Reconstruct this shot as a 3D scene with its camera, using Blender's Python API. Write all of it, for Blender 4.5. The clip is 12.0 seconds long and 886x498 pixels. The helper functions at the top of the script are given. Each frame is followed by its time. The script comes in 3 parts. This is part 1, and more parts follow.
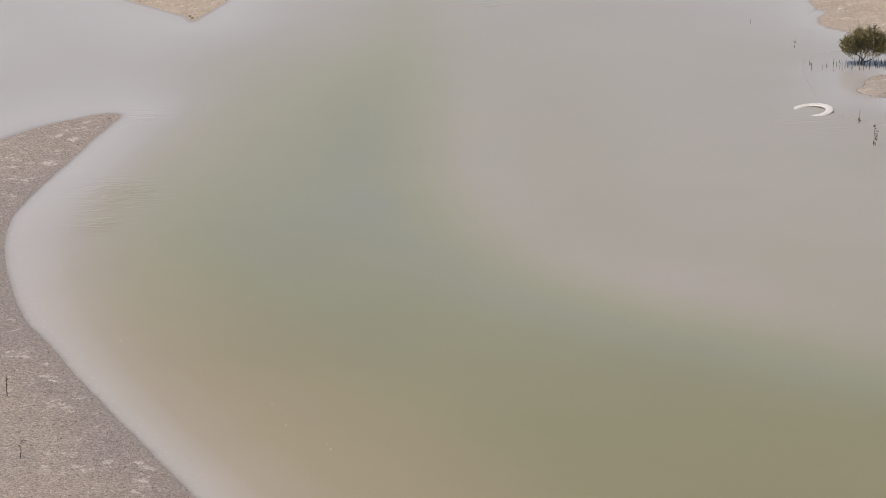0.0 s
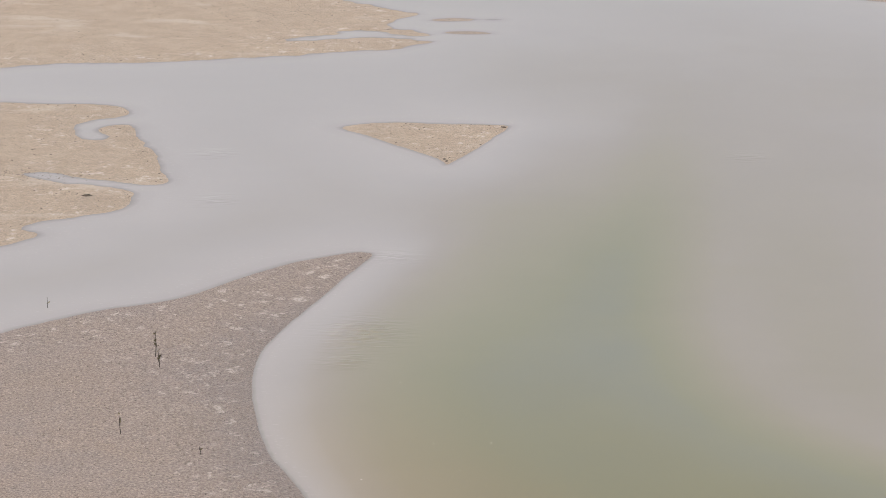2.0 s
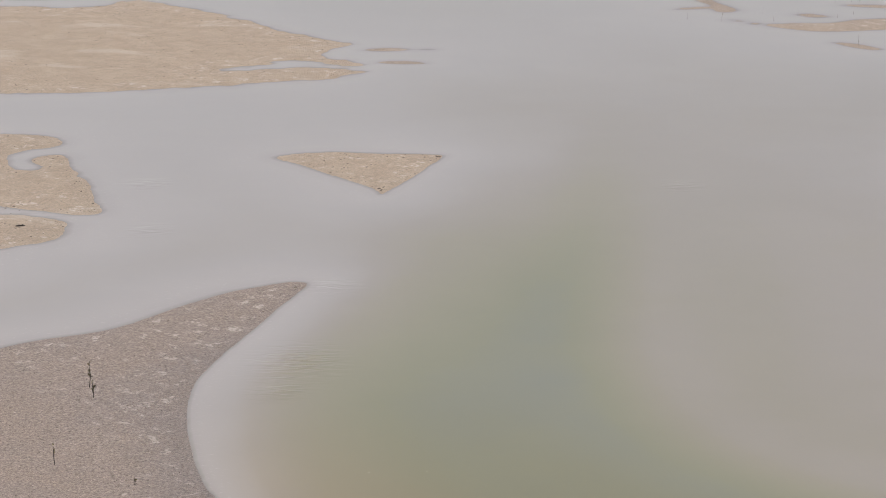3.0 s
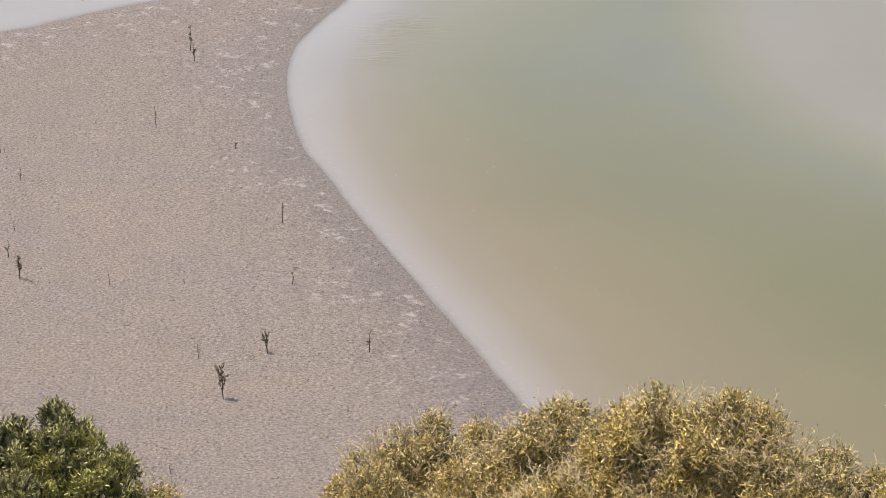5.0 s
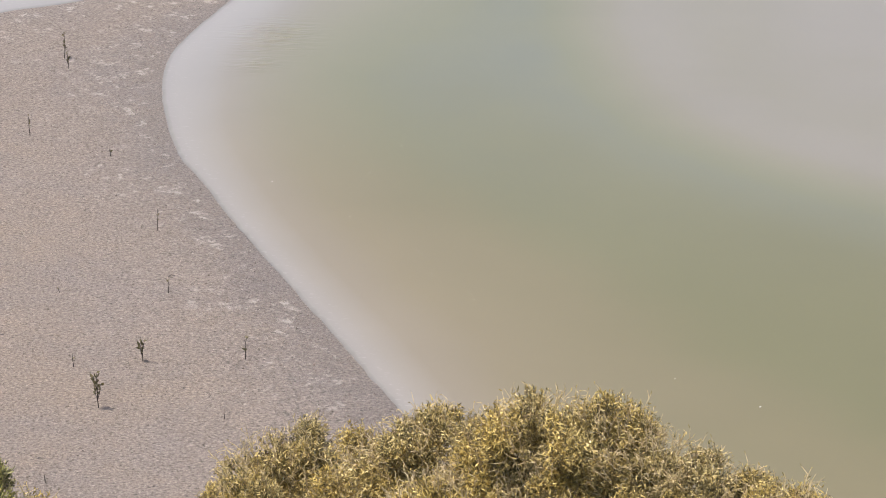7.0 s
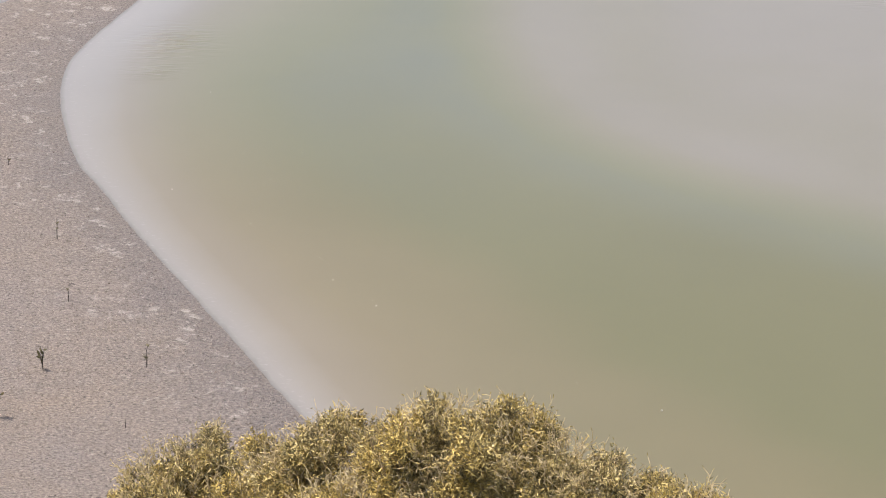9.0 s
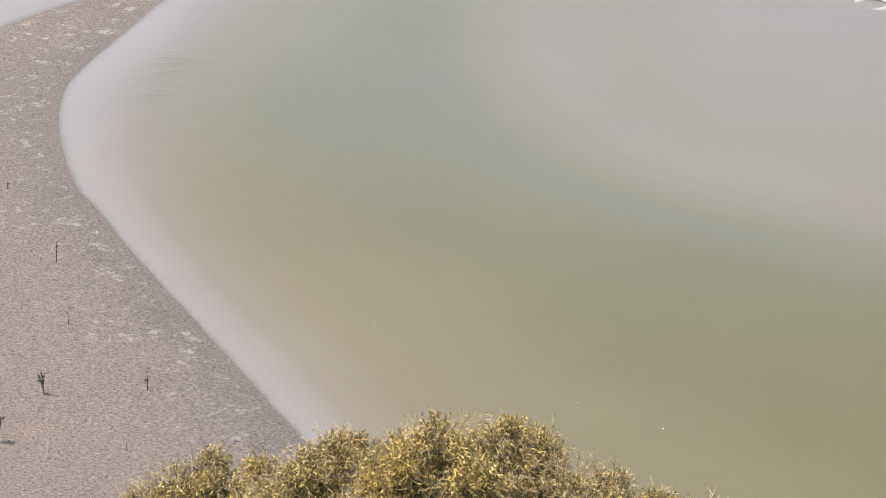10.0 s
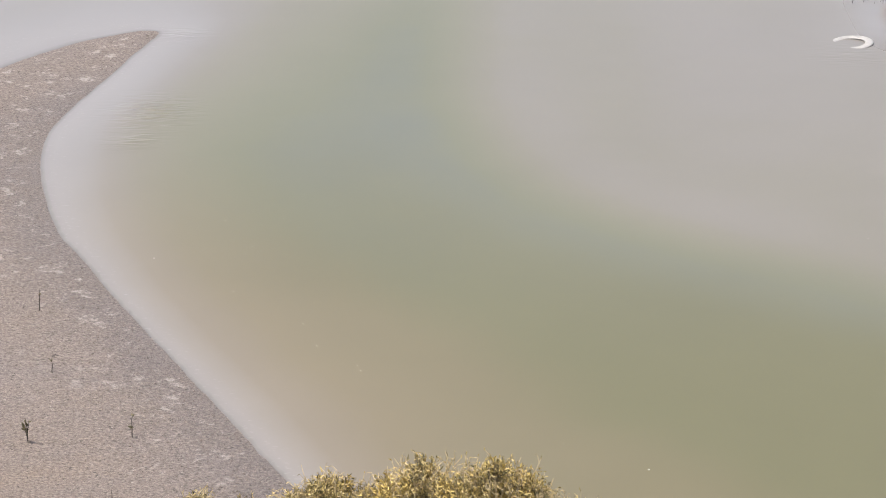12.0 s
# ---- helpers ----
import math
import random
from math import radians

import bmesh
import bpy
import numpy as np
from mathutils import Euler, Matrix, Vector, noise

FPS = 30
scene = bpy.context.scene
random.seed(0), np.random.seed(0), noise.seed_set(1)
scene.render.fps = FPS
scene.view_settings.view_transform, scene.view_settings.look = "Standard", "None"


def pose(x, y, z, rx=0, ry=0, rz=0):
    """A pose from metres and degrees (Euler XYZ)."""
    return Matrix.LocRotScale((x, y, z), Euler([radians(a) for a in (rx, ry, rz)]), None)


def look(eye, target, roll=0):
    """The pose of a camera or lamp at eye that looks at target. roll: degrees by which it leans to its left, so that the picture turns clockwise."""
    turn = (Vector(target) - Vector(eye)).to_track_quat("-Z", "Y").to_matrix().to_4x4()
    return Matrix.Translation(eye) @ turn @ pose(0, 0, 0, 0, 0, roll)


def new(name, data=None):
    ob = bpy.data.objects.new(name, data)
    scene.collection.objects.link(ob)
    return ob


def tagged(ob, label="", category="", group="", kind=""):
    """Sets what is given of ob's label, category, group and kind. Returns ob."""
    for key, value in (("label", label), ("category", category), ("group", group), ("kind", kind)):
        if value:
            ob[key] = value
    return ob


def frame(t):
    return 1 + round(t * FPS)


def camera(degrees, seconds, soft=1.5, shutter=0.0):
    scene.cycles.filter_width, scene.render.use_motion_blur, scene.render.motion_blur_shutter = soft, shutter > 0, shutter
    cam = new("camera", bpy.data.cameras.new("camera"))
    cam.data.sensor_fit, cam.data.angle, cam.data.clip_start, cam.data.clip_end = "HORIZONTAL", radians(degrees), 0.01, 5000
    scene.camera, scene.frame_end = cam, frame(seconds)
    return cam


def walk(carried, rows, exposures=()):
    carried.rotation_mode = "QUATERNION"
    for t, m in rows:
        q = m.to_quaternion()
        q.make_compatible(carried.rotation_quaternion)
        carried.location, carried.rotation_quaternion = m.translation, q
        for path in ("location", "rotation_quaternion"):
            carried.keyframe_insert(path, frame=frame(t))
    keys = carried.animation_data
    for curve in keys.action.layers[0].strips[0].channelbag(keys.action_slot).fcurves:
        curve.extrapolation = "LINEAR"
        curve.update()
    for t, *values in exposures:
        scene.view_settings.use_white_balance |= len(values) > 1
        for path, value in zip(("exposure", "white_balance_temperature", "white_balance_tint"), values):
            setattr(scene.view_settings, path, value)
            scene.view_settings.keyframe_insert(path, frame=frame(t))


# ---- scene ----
cam = camera(20.0, 12.0, soft=0.6)


def aim(x, y, z, yaw, pitch, roll):
    """A camera pose from a place, a heading to the left of +y, a tilt and a lean."""
    return Matrix.Translation((x, y, z)) @ pose(0, 0, 0, 0, 0, yaw) @ pose(0, 0, 0, 90 + pitch) @ pose(0, 0, 0, 0, 0, roll)


PATH = [
    (0.0, 0.01, -0.012, 10.183, 0.03, -19.256, -0.872),
    (0.5, 0.019, -0.003, 10.192, 2.558, -19.018, -0.97),
    (1.0, 0.025, 0.011, 10.202, 5.122, -18.789, -0.751),
    (1.5, 0.026, 0.016, 10.208, 6.159, -17.452, -0.511),
    (2.0, 0.018, 0.008, 10.207, 5.903, -15.893, -0.267),
    (2.5, 0.013, 0.004, 10.204, 4.838, -15.08, -0.181),
    (2.8, 0.012, 0.0, 10.196, 4.43, -15.02, 0.05),
    (3.0, 0.01, -0.002, 10.191, 4.344, -15.203, -0.04),
    (3.5, 0.005, -0.002, 10.183, 4.675, -17.606, -0.535),
    (3.7, 0.004, 0.001, 10.185, 4.995, -18.797, -0.576),
    (4.1, 0.001, 0.003, 10.187, 5.56, -20.72, -0.43),
    (4.6, -0.004, 0.006, 10.19, 6.28, -22.2, -0.27),
    (5.3, -0.009, 0.008, 10.196, 6.843, -22.911, -0.035),
    (5.5, -0.011, 0.011, 10.202, 6.807, -22.896, -0.056),
    (6.0, 0.002, 0.005, 10.2, 6.209, -22.742, 0.216),
    (6.5, 0.028, -0.006, 10.194, 4.744, -22.667, 0.625),
    (7.0, 0.049, -0.012, 10.194, 3.788, -22.622, 0.603),
    (7.5, 0.052, -0.008, 10.197, 2.853, -22.531, 0.852),
    (7.7, 0.049, -0.007, 10.194, 2.578, -22.514, 0.912),
    (9.3, 0.046, -0.009, 10.168, 1.291, -22.394, 1.111),
    (9.5, 0.044, -0.008, 10.167, 1.34, -22.368, 1.068),
    (10.0, 0.039, -0.003, 10.166, 1.335, -21.937, 0.616),
    (10.5, 0.042, 0.002, 10.172, 1.216, -21.446, 0.261),
    (11.0, 0.047, -0.007, 10.171, 0.947, -20.976, 0.131),
    (11.5, 0.029, -0.006, 10.171, 0.848, -20.943, 0.059),
    (12.0, 0.028, -0.011, 10.168, 0.899, -20.951, 0.105),
]
walk(cam, [(t, aim(*p)) for t, *p in PATH], [(0.0, 0.36, 6920, 12.5), (1.0, 0.34, 6910, 12.5), (2.0, 0.39, 6880, 12), (3.0, 0.26, 6890, 12), (3.7, 0.18, 6900, 12.5), (5.3, 0.60, 6690, 11), (7.5, 0.60, 6650, 11), (12.0, 0.61, 6660, 11.5)])

# ---- light: a high hazy sun from the left, pale sky ----
SUN_EL, SUN_AZ = radians(70), radians(-90)
world = bpy.data.worlds.new("sky")
scene.world = world
world.use_nodes = True
sky = world.node_tree.nodes.new("ShaderNodeTexSky")
sky.sky_type, sky.sun_disc = "NISHITA", False
sky.sun_elevation, sky.sun_rotation = SUN_EL, SUN_AZ
sky.air_density, sky.dust_density, sky.ozone_density = 1.1, 3.6, 0.7
background = world.node_tree.nodes["Background"]
background.inputs["Strength"].default_value = 0.145
world.node_tree.links.new(sky.outputs["Color"], background.inputs["Color"])
sun = new("sun", bpy.data.lights.new("sun", "SUN"))
sun.data.energy, sun.data.angle, sun.data.color = 3.95, radians(0.6), (1.0, 0.95, 0.88)
sun.matrix_world = look((40 * math.sin(SUN_AZ) * math.cos(SUN_EL), 40 * math.cos(SUN_AZ) * math.cos(SUN_EL), 40 * math.sin(SUN_EL)), (0, 0, 0))


# ---- materials ----
class Graph:
    """A small helper to write node materials."""

    def __init__(self, name):
        self.mat = bpy.data.materials.new(name)
        self.mat.use_nodes = True
        self.tree = self.mat.node_tree
        self.shader = self.tree.nodes["Principled BSDF"]
        self.out = self.tree.nodes["Material Output"]

    def node(self, kind, **inputs):
        n = self.tree.nodes.new(kind)
        for key, value in inputs.items():
            self.feed(n, key.replace("_", " "), value)
        return n

    def feed(self, n, key, value):
        socket = n.inputs[key]
        if isinstance(value, bpy.types.NodeSocket):
            self.tree.links.new(value, socket)
        else:
            socket.default_value = value

    def place(self, sx=1.0, sy=1.0, sz=1.0):
        n = self.node("ShaderNodeMapping", Vector=self.node("ShaderNodeNewGeometry").outputs["Position"])
        n.inputs["Scale"].default_value = (sx, sy, sz)
        return n.outputs["Vector"]

    def noise(self, where, scale, detail=3.0, rough=0.5, twist=0.0):
        return self.node("ShaderNodeTexNoise", Vector=where, Scale=scale, Detail=detail, Roughness=rough, Distortion=twist).outputs["Fac"]

    def ramp(self, value, *stops):
        n = self.node("ShaderNodeValToRGB", Fac=value)
        e = n.color_ramp.elements
        while len(e) < len(stops):
            e.new(0.5)
        for k, (at, colour) in enumerate(stops):
            c = (colour,) * 3 if isinstance(colour, (int, float)) else colour
            e[k].position, e[k].color = at, (*c, 1)
        return n.outputs["Color"]

    def mix(self, fac, a, b, how="MIX"):
        n = self.tree.nodes.new("ShaderNodeMix")
        n.data_type, n.blend_type = "RGBA", how
        for key, value in ((0, fac), (6, a), (7, b)):
            if isinstance(value, bpy.types.NodeSocket):
                self.tree.links.new(value, n.inputs[key])
            else:
                n.inputs[key].default_value = value if key == 0 else (*value, 1)
        return n.outputs[2]

    def math(self, how, a, b=0.0, clamp=False):
        n = self.tree.nodes.new("ShaderNodeMath")
        n.operation, n.use_clamp = how, clamp
        for key, value in ((0, a), (1, b)):
            if isinstance(value, bpy.types.NodeSocket):
                self.tree.links.new(value, n.inputs[key])
            else:
                n.inputs[key].default_value = value
        return n.outputs[0]

    def bump(self, height, strength, distance):
        return self.node("ShaderNodeBump", Height=height, Strength=strength, Distance=distance).outputs["Normal"]

    def attribute(self, name):
        n = self.tree.nodes.new("ShaderNodeAttribute")
        n.attribute_name = name
        return n.outputs["Fac"]

    def set(self, **inputs):
        for key, value in inputs.items():
            self.feed(self.shader, key.replace("_", " "), value)
        return self.mat


def mud_material():
    g = Graph("tidal_mud")
    p = g.place()
    height = g.node("ShaderNodeSeparateXYZ", Vector=g.node("ShaderNodeNewGeometry").outputs["Position"]).outputs["Z"]
    algae, dry = g.attribute("algae"), g.attribute("dry")
    mid, fine = g.noise(p, 2.2, 4, 0.6, 0.4), g.noise(p, 11, 3, 0.6)
    crumb, grit, sand = g.noise(g.place(30.0, 38.0, 30.0), 1.0, 3, 0.62, 0.15), g.noise(p, 75, 3, 0.75), g.noise(p, 130, 2, 0.7)
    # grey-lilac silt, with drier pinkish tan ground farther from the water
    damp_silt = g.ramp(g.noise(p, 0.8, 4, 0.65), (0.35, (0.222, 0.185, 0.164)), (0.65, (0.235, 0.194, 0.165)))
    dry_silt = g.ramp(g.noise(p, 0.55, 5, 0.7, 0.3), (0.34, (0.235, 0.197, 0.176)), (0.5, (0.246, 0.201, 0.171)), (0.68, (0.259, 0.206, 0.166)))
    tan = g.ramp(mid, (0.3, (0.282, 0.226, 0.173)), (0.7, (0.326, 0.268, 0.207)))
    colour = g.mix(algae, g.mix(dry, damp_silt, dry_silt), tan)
    strong = g.math("SUBTRACT", 0.66, g.math("MULTIPLY", algae, 0.25))
    colour = g.mix(0.15, colour, g.ramp(mid, (0.3, 0.40), (0.7, 0.60)), "OVERLAY")
    colour = g.mix(0.12, colour, g.ramp(fine, (0.32, 0.30), (0.68, 0.68)), "OVERLAY")
    # crumb and grit grain, with the relief's light and shade put into the colour
    colour = g.mix(strong, colour, g.ramp(crumb, (0.30, 0.06), (0.42, 0.38), (0.50, 0.49), (0.68, 0.80)), "OVERLAY")
    colour = g.mix(g.math("MULTIPLY", strong, 0.45), colour, g.ramp(grit, (0.37, 0.18), (0.5, 0.5), (0.63, 0.84)), "OVERLAY")
    colour = g.mix(0.25, colour, g.ramp(sand, (0.36, 0.2), (0.5, 0.5), (0.66, 0.86)), "OVERLAY")
    # shade in small holes and cracks, painted dark, and pale dried flakes
    crack_shade = g.math("MULTIPLY", g.ramp(g.noise(g.place(16.0, 24.0, 16.0), 1.0, 3, 0.65, 0.8), (0.645, 0.0), (0.69, 0.9)), g.ramp(mid, (0.42, 0.15), (0.58, 1.0)))
    colour = g.mix(crack_shade, colour, (0.075, 0.060, 0.054))
    colour = g.mix(g.ramp(g.noise(p, 26, 2, 0.6, 0.5), (0.66, 0.0), (0.73, 0.6)), colour, (0.50, 0.43, 0.38))
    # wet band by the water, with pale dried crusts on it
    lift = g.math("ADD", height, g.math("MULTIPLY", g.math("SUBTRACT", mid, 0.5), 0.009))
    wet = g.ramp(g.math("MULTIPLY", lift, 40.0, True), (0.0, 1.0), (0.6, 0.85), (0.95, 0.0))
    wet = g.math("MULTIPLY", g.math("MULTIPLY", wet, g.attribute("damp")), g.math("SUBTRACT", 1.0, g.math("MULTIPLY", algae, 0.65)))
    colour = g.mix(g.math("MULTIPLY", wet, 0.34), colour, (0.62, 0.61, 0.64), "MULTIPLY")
    pool = g.math("MULTIPLY", g.ramp(g.noise(g.place(0.35, 0.8, 1.0), 1.1, 5, 0.65, 0.5), (0.57, 0.0), (0.66, 0.4)), algae)
    colour = g.mix(pool, colour, (0.43, 0.385, 0.33))
    belt = g.ramp(g.math("MULTIPLY", height, 32.0, True), (0.10, 0.0), (0.28, 1.0), (0.66, 0.7), (0.82, 0.0))
    crust = g.math("MULTIPLY", g.math("MULTIPLY", g.ramp(g.noise(g.place(1.0, 0.9, 1.0), 3.6, 6, 0.72, 0.8), (0.555, 0.0), (0.60, 1.0)), g.ramp(fine, (0.44, 0.1), (0.55, 1.0))), belt)
    colour = g.mix(g.math("MULTIPLY", crust, 0.7), colour, (0.50, 0.44, 0.395))
    relief = g.math("ADD", g.math("MULTIPLY", crumb, 0.9), g.math("ADD", g.math("MULTIPLY", grit, 0.4), g.math("MULTIPLY", fine, 0.5)))
    return g.set(Base_Color=colour, Roughness=g.ramp(wet, (0.0, 0.85), (1.0, 0.5)), Normal=g.bump(relief, 1.0, 0.07))


def water_material():
    g = Graph("silty_water")
    p = g.place()
    depth = g.attribute("depth")
    drift = g.math("MULTIPLY", g.math("SUBTRACT", g.noise(p, 0.45, 3, 0.5, 0.5), 0.5), 0.10)
    deep = g.math("ADD", depth, g.math("MULTIPLY", drift, g.math("MULTIPLY", depth, 4.0, True)))
    clear = g.ramp(deep, (0.0, (0.200, 0.188, 0.181)), (0.04, (0.186, 0.176, 0.168)), (0.13, (0.162, 0.149, 0.132)), (0.28, (0.148, 0.137, 0.106)), (0.50, (0.136, 0.130, 0.091)), (0.76, (0.122, 0.121, 0.080)), (0.98, (0.112, 0.115, 0.088)))
    # stirred brown silt off the bank, darker olive where the pool is near
    brown = g.ramp(deep, (0.0, (0.193, 0.179, 0.167)), (0.036, (0.180, 0.161, 0.136)), (0.11, (0.157, 0.134, 0.099)), (0.40, (0.141, 0.119, 0.074)), (0.80, (0.122, 0.107, 0.060)))
    olive = g.ramp(deep, (0.0, (0.193, 0.179, 0.167)), (0.10, (0.161, 0.141, 0.102)), (0.40, (0.122, 0.112, 0.062)), (0.80, (0.104, 0.099, 0.051)))
    colour = g.mix(g.attribute("silt"), g.mix(g.attribute("olive"), clear, olive), brown)
    # fine pale lines along the shallow margin: ripple highlights and foam, painted in
    lines = g.math("MULTIPLY", g.ramp(g.noise(g.place(13.0, 24.0, 1.0), 1.0, 2, 0.6, 0.3), (0.60, 0.0), (0.72, 0.32)), g.ramp(depth, (0.010, 1.0), (0.035, 0.0)))
    colour = g.mix(lines, colour, (0.31, 0.295, 0.28))
    # soft clouds of silt
    colour = g.mix(0.14, colour, g.ramp(g.noise(p, 0.3, 4, 0.55, 0.6), (0.32, 0.42), (0.68, 0.58)), "OVERLAY")
    colour = g.mix(0.05, colour, g.ramp(g.noise(p, 1.3, 2, 0.5), (0.35, 0.42), (0.65, 0.58)), "OVERLAY")
    ripple = g.math("MULTIPLY", g.noise(g.place(2.8, 8.0, 1.0), 1.0, 1, 0.4, 0.7), g.math("MULTIPLY", g.attribute("ripple"), 5.0))
    g.set(Base_Color=colour, Roughness=g.ramp(g.attribute("calm"), (0.0, 0.28), (1.0, 0.02)), IOR=1.33, Normal=g.bump(ripple, 0.42, 0.02))
    see = g.node("ShaderNodeBsdfTransparent")
    blend = g.node("ShaderNodeMixShader", Fac=g.ramp(depth, (0.0, 0.7), (0.004, 0.95), (0.012, 1.0)))
    g.tree.links.new(see.outputs[0], blend.inputs[1])
    g.tree.links.new(g.shader.outputs[0], blend.inputs[2])
    g.tree.links.new(blend.outputs[0], g.out.inputs["Surface"])
    return g.mat


def leaf_material(name, *stops, other=(), patch=1.6, edge=(0.48, 0.60), share=0.25):
    """Leaves that differ one from another, with a second set of colours in patches of the crown."""
    g = Graph(name)
    each = g.node("ShaderNodeNewGeometry").outputs["Random Per Island"]
    area = g.noise(g.place(), patch, 3, 0.6)
    pick = g.math("ADD", g.math("MULTIPLY", each, 1 - share), g.math("MULTIPLY", g.ramp(g.noise(g.place(), patch * 3.3, 2, 0.6), (0.38, 0.0), (0.62, 1.0)), share))
    colour = g.ramp(pick, *stops)
    if other:
        colour = g.mix(g.ramp(area, (edge[0], 0.0), (edge[1], 1.0)), colour, g.ramp(pick, *other))
    g.set(Base_Color=colour, Roughness=0.5)
    thin = g.node("ShaderNodeBsdfTranslucent", Color=colour)
    blend = g.node("ShaderNodeMixShader", Fac=0.08)
    g.tree.links.new(g.shader.outputs[0], blend.inputs[1])
    g.tree.links.new(thin.outputs[0], blend.inputs[2])
    g.tree.links.new(blend.outputs[0], g.out.inputs["Surface"])
    return g.mat


def grained(name, dark, light, scale, rough=0.7, bump=0.3):
    g = Graph(name)
    n = g.noise(g.place(), scale, 4, 0.6)
    return g.set(Base_Color=g.ramp(n, (0.3, dark), (0.7, light)), Roughness=rough, Normal=g.bump(n, bump, 0.004))


MUD, WATER = mud_material(), water_material()
GOLD_LEAF = leaf_material("yellowing_leaf", (0.0, (0.026, 0.026, 0.012)), (0.19, (0.080, 0.073, 0.030)), (0.34, (0.27, 0.222, 0.092)), (0.68, (0.47, 0.375, 0.165)), (0.9, (0.60, 0.485, 0.255)), (1.0, (0.70, 0.60, 0.38)),
                          other=((0.0, (0.045, 0.036, 0.012)), (0.2, (0.16, 0.122, 0.034)), (0.4, (0.47, 0.340, 0.085)), (0.8, (0.62, 0.465, 0.140)), (1.0, (0.72, 0.58, 0.24))), patch=1.3, edge=(0.37, 0.58))
GREEN_LEAF = leaf_material("green_leaf", (0.0, (0.020, 0.022, 0.011)), (0.35, (0.085, 0.083, 0.034)), (0.7, (0.28, 0.26, 0.105)), (1.0, (0.58, 0.54, 0.27)),
                           other=((0.0, (0.060, 0.062, 0.018)), (0.4, (0.26, 0.245, 0.060)), (1.0, (0.58, 0.54, 0.17))), patch=2.4, edge=(0.46, 0.62))
SHRUB_LEAF = leaf_material("shrub_leaf", (0.0, (0.038, 0.041, 0.019)), (0.4, (0.128, 0.112, 0.041)), (0.75, (0.20, 0.165, 0.064)), (1.0, (0.30, 0.24, 0.11)), patch=4)
SEED_LEAF = leaf_material("seedling_leaf", (0.0, (0.045, 0.040, 0.018)), (0.6, (0.125, 0.105, 0.045)), (1.0, (0.22, 0.175, 0.085)), patch=8)
PALE_TWIG = grained("pale_twig", (0.36, 0.275, 0.135), (0.56, 0.455, 0.28), 30)
# sprig twigs, coloured darker to stand for the shade inside the crowns
SHADED_TWIG = grained("shaded_twig", (0.090, 0.070, 0.038), (0.30, 0.235, 0.125), 40)
DARK_STEM = grained("dark_stem", (0.022, 0.018, 0.015), (0.056, 0.041, 0.032), 60)
BARK = grained("grey_bark", (0.075, 0.064, 0.053), (0.165, 0.143, 0.116), 18, 0.85, 0.6)
CLOD = grained("dark_clod", (0.060, 0.047, 0.037), (0.16, 0.125, 0.098), 12, 0.8)
WHITE = grained("weathered_white_plastic", (0.254, 0.244, 0.229), (0.335, 0.326, 0.310), 14, 0.45, 0.1)
FOAM = grained("foam", (0.525, 0.510, 0.480), (0.637, 0.630, 0.600), 40, 0.6)


# ---- mesh helpers ----
def from_arrays(name, verts, faces, material):
    """A mesh object from numpy arrays of places and of faces with equal numbers of corners."""
    verts, faces = np.asarray(verts, np.float32), np.asarray(faces, np.int32)
    me = bpy.data.meshes.new(name)
    me.vertices.add(len(verts))
    me.vertices.foreach_set("co", verts.ravel())
    corners = faces.shape[1]
    me.loops.add(faces.size)
    me.loops.foreach_set("vertex_index", faces.ravel())
    me.polygons.add(len(faces))
    me.polygons.foreach_set("loop_start", np.arange(len(faces), dtype=np.int32) * corners)
    me.update(calc_edges=True)
    me.materials.append(material)
    return new(name, me)


def smooth(ob):
    ob.data.polygons.foreach_set("use_smooth", np.ones(len(ob.data.polygons), bool))
    return ob


def under(ob, parent, label=""):
    ob.parent = parent
    return tagged(ob, label)


def part(name, bm, material, parent, label=""):
    me = bpy.data.meshes.new(name)
    bm.to_mesh(me)
    bm.free()
    me.materials.append(material)
    return under(smooth(new(name, me)), parent, label)


def base(name, x, y, z, label, category, group=""):
    ob = new(name)
    ob.empty_display_size = 0.1
    ob.matrix_basis = pose(x, y, z)
    return tagged(ob, label, category, group)


def tube(bm, line, radii, sides=7):
    """A tapered tube along a line of points, closed at both ends."""
    rings = []
    for k, (p, r) in enumerate(zip(line, radii)):
        way = (Vector(line[min(k + 1, len(line) - 1)]) - Vector(line[max(k - 1, 0)])).normalized()
        turn = way.to_track_quat("Z", "Y").to_matrix()
        rings.append([bm.verts.new(Vector(p) + turn @ Vector((r * math.cos(a), r * math.sin(a), 0))) for a in (2 * math.pi * s / sides for s in range(sides))])
    for a, b in zip(rings, rings[1:]):
        for s in range(sides):
            bm.faces.new((a[s], a[(s + 1) % sides], b[(s + 1) % sides], b[s]))
    bm.faces.new(rings[0][::-1])
    bm.faces.new(rings[-1])


def unit(v):
    return v / np.maximum(np.linalg.norm(v, axis=-1, keepdims=True), 1e-9)


def curve_through(points, steps=6, closed=True):
    """A Catmull-Rom curve through the plan's control points."""
    p = np.array(points, float)
    n = len(p)
    out = []
    for k in range(n if closed else n - 1):
        a, b, c, d = (p[(k + j) % n] if closed else p[min(max(k + j, 0), n - 1)] for j in (-1, 0, 1, 2))
        for s in range(steps):
            u = s / steps
            out.append(0.5 * (2 * b + (c - a) * u + (2 * a - 5 * b + 4 * c - d) * u * u + (3 * b - a - 3 * c + d) * u ** 3))
    if not closed:
        out.append(p[-1])
    return np.array(out)


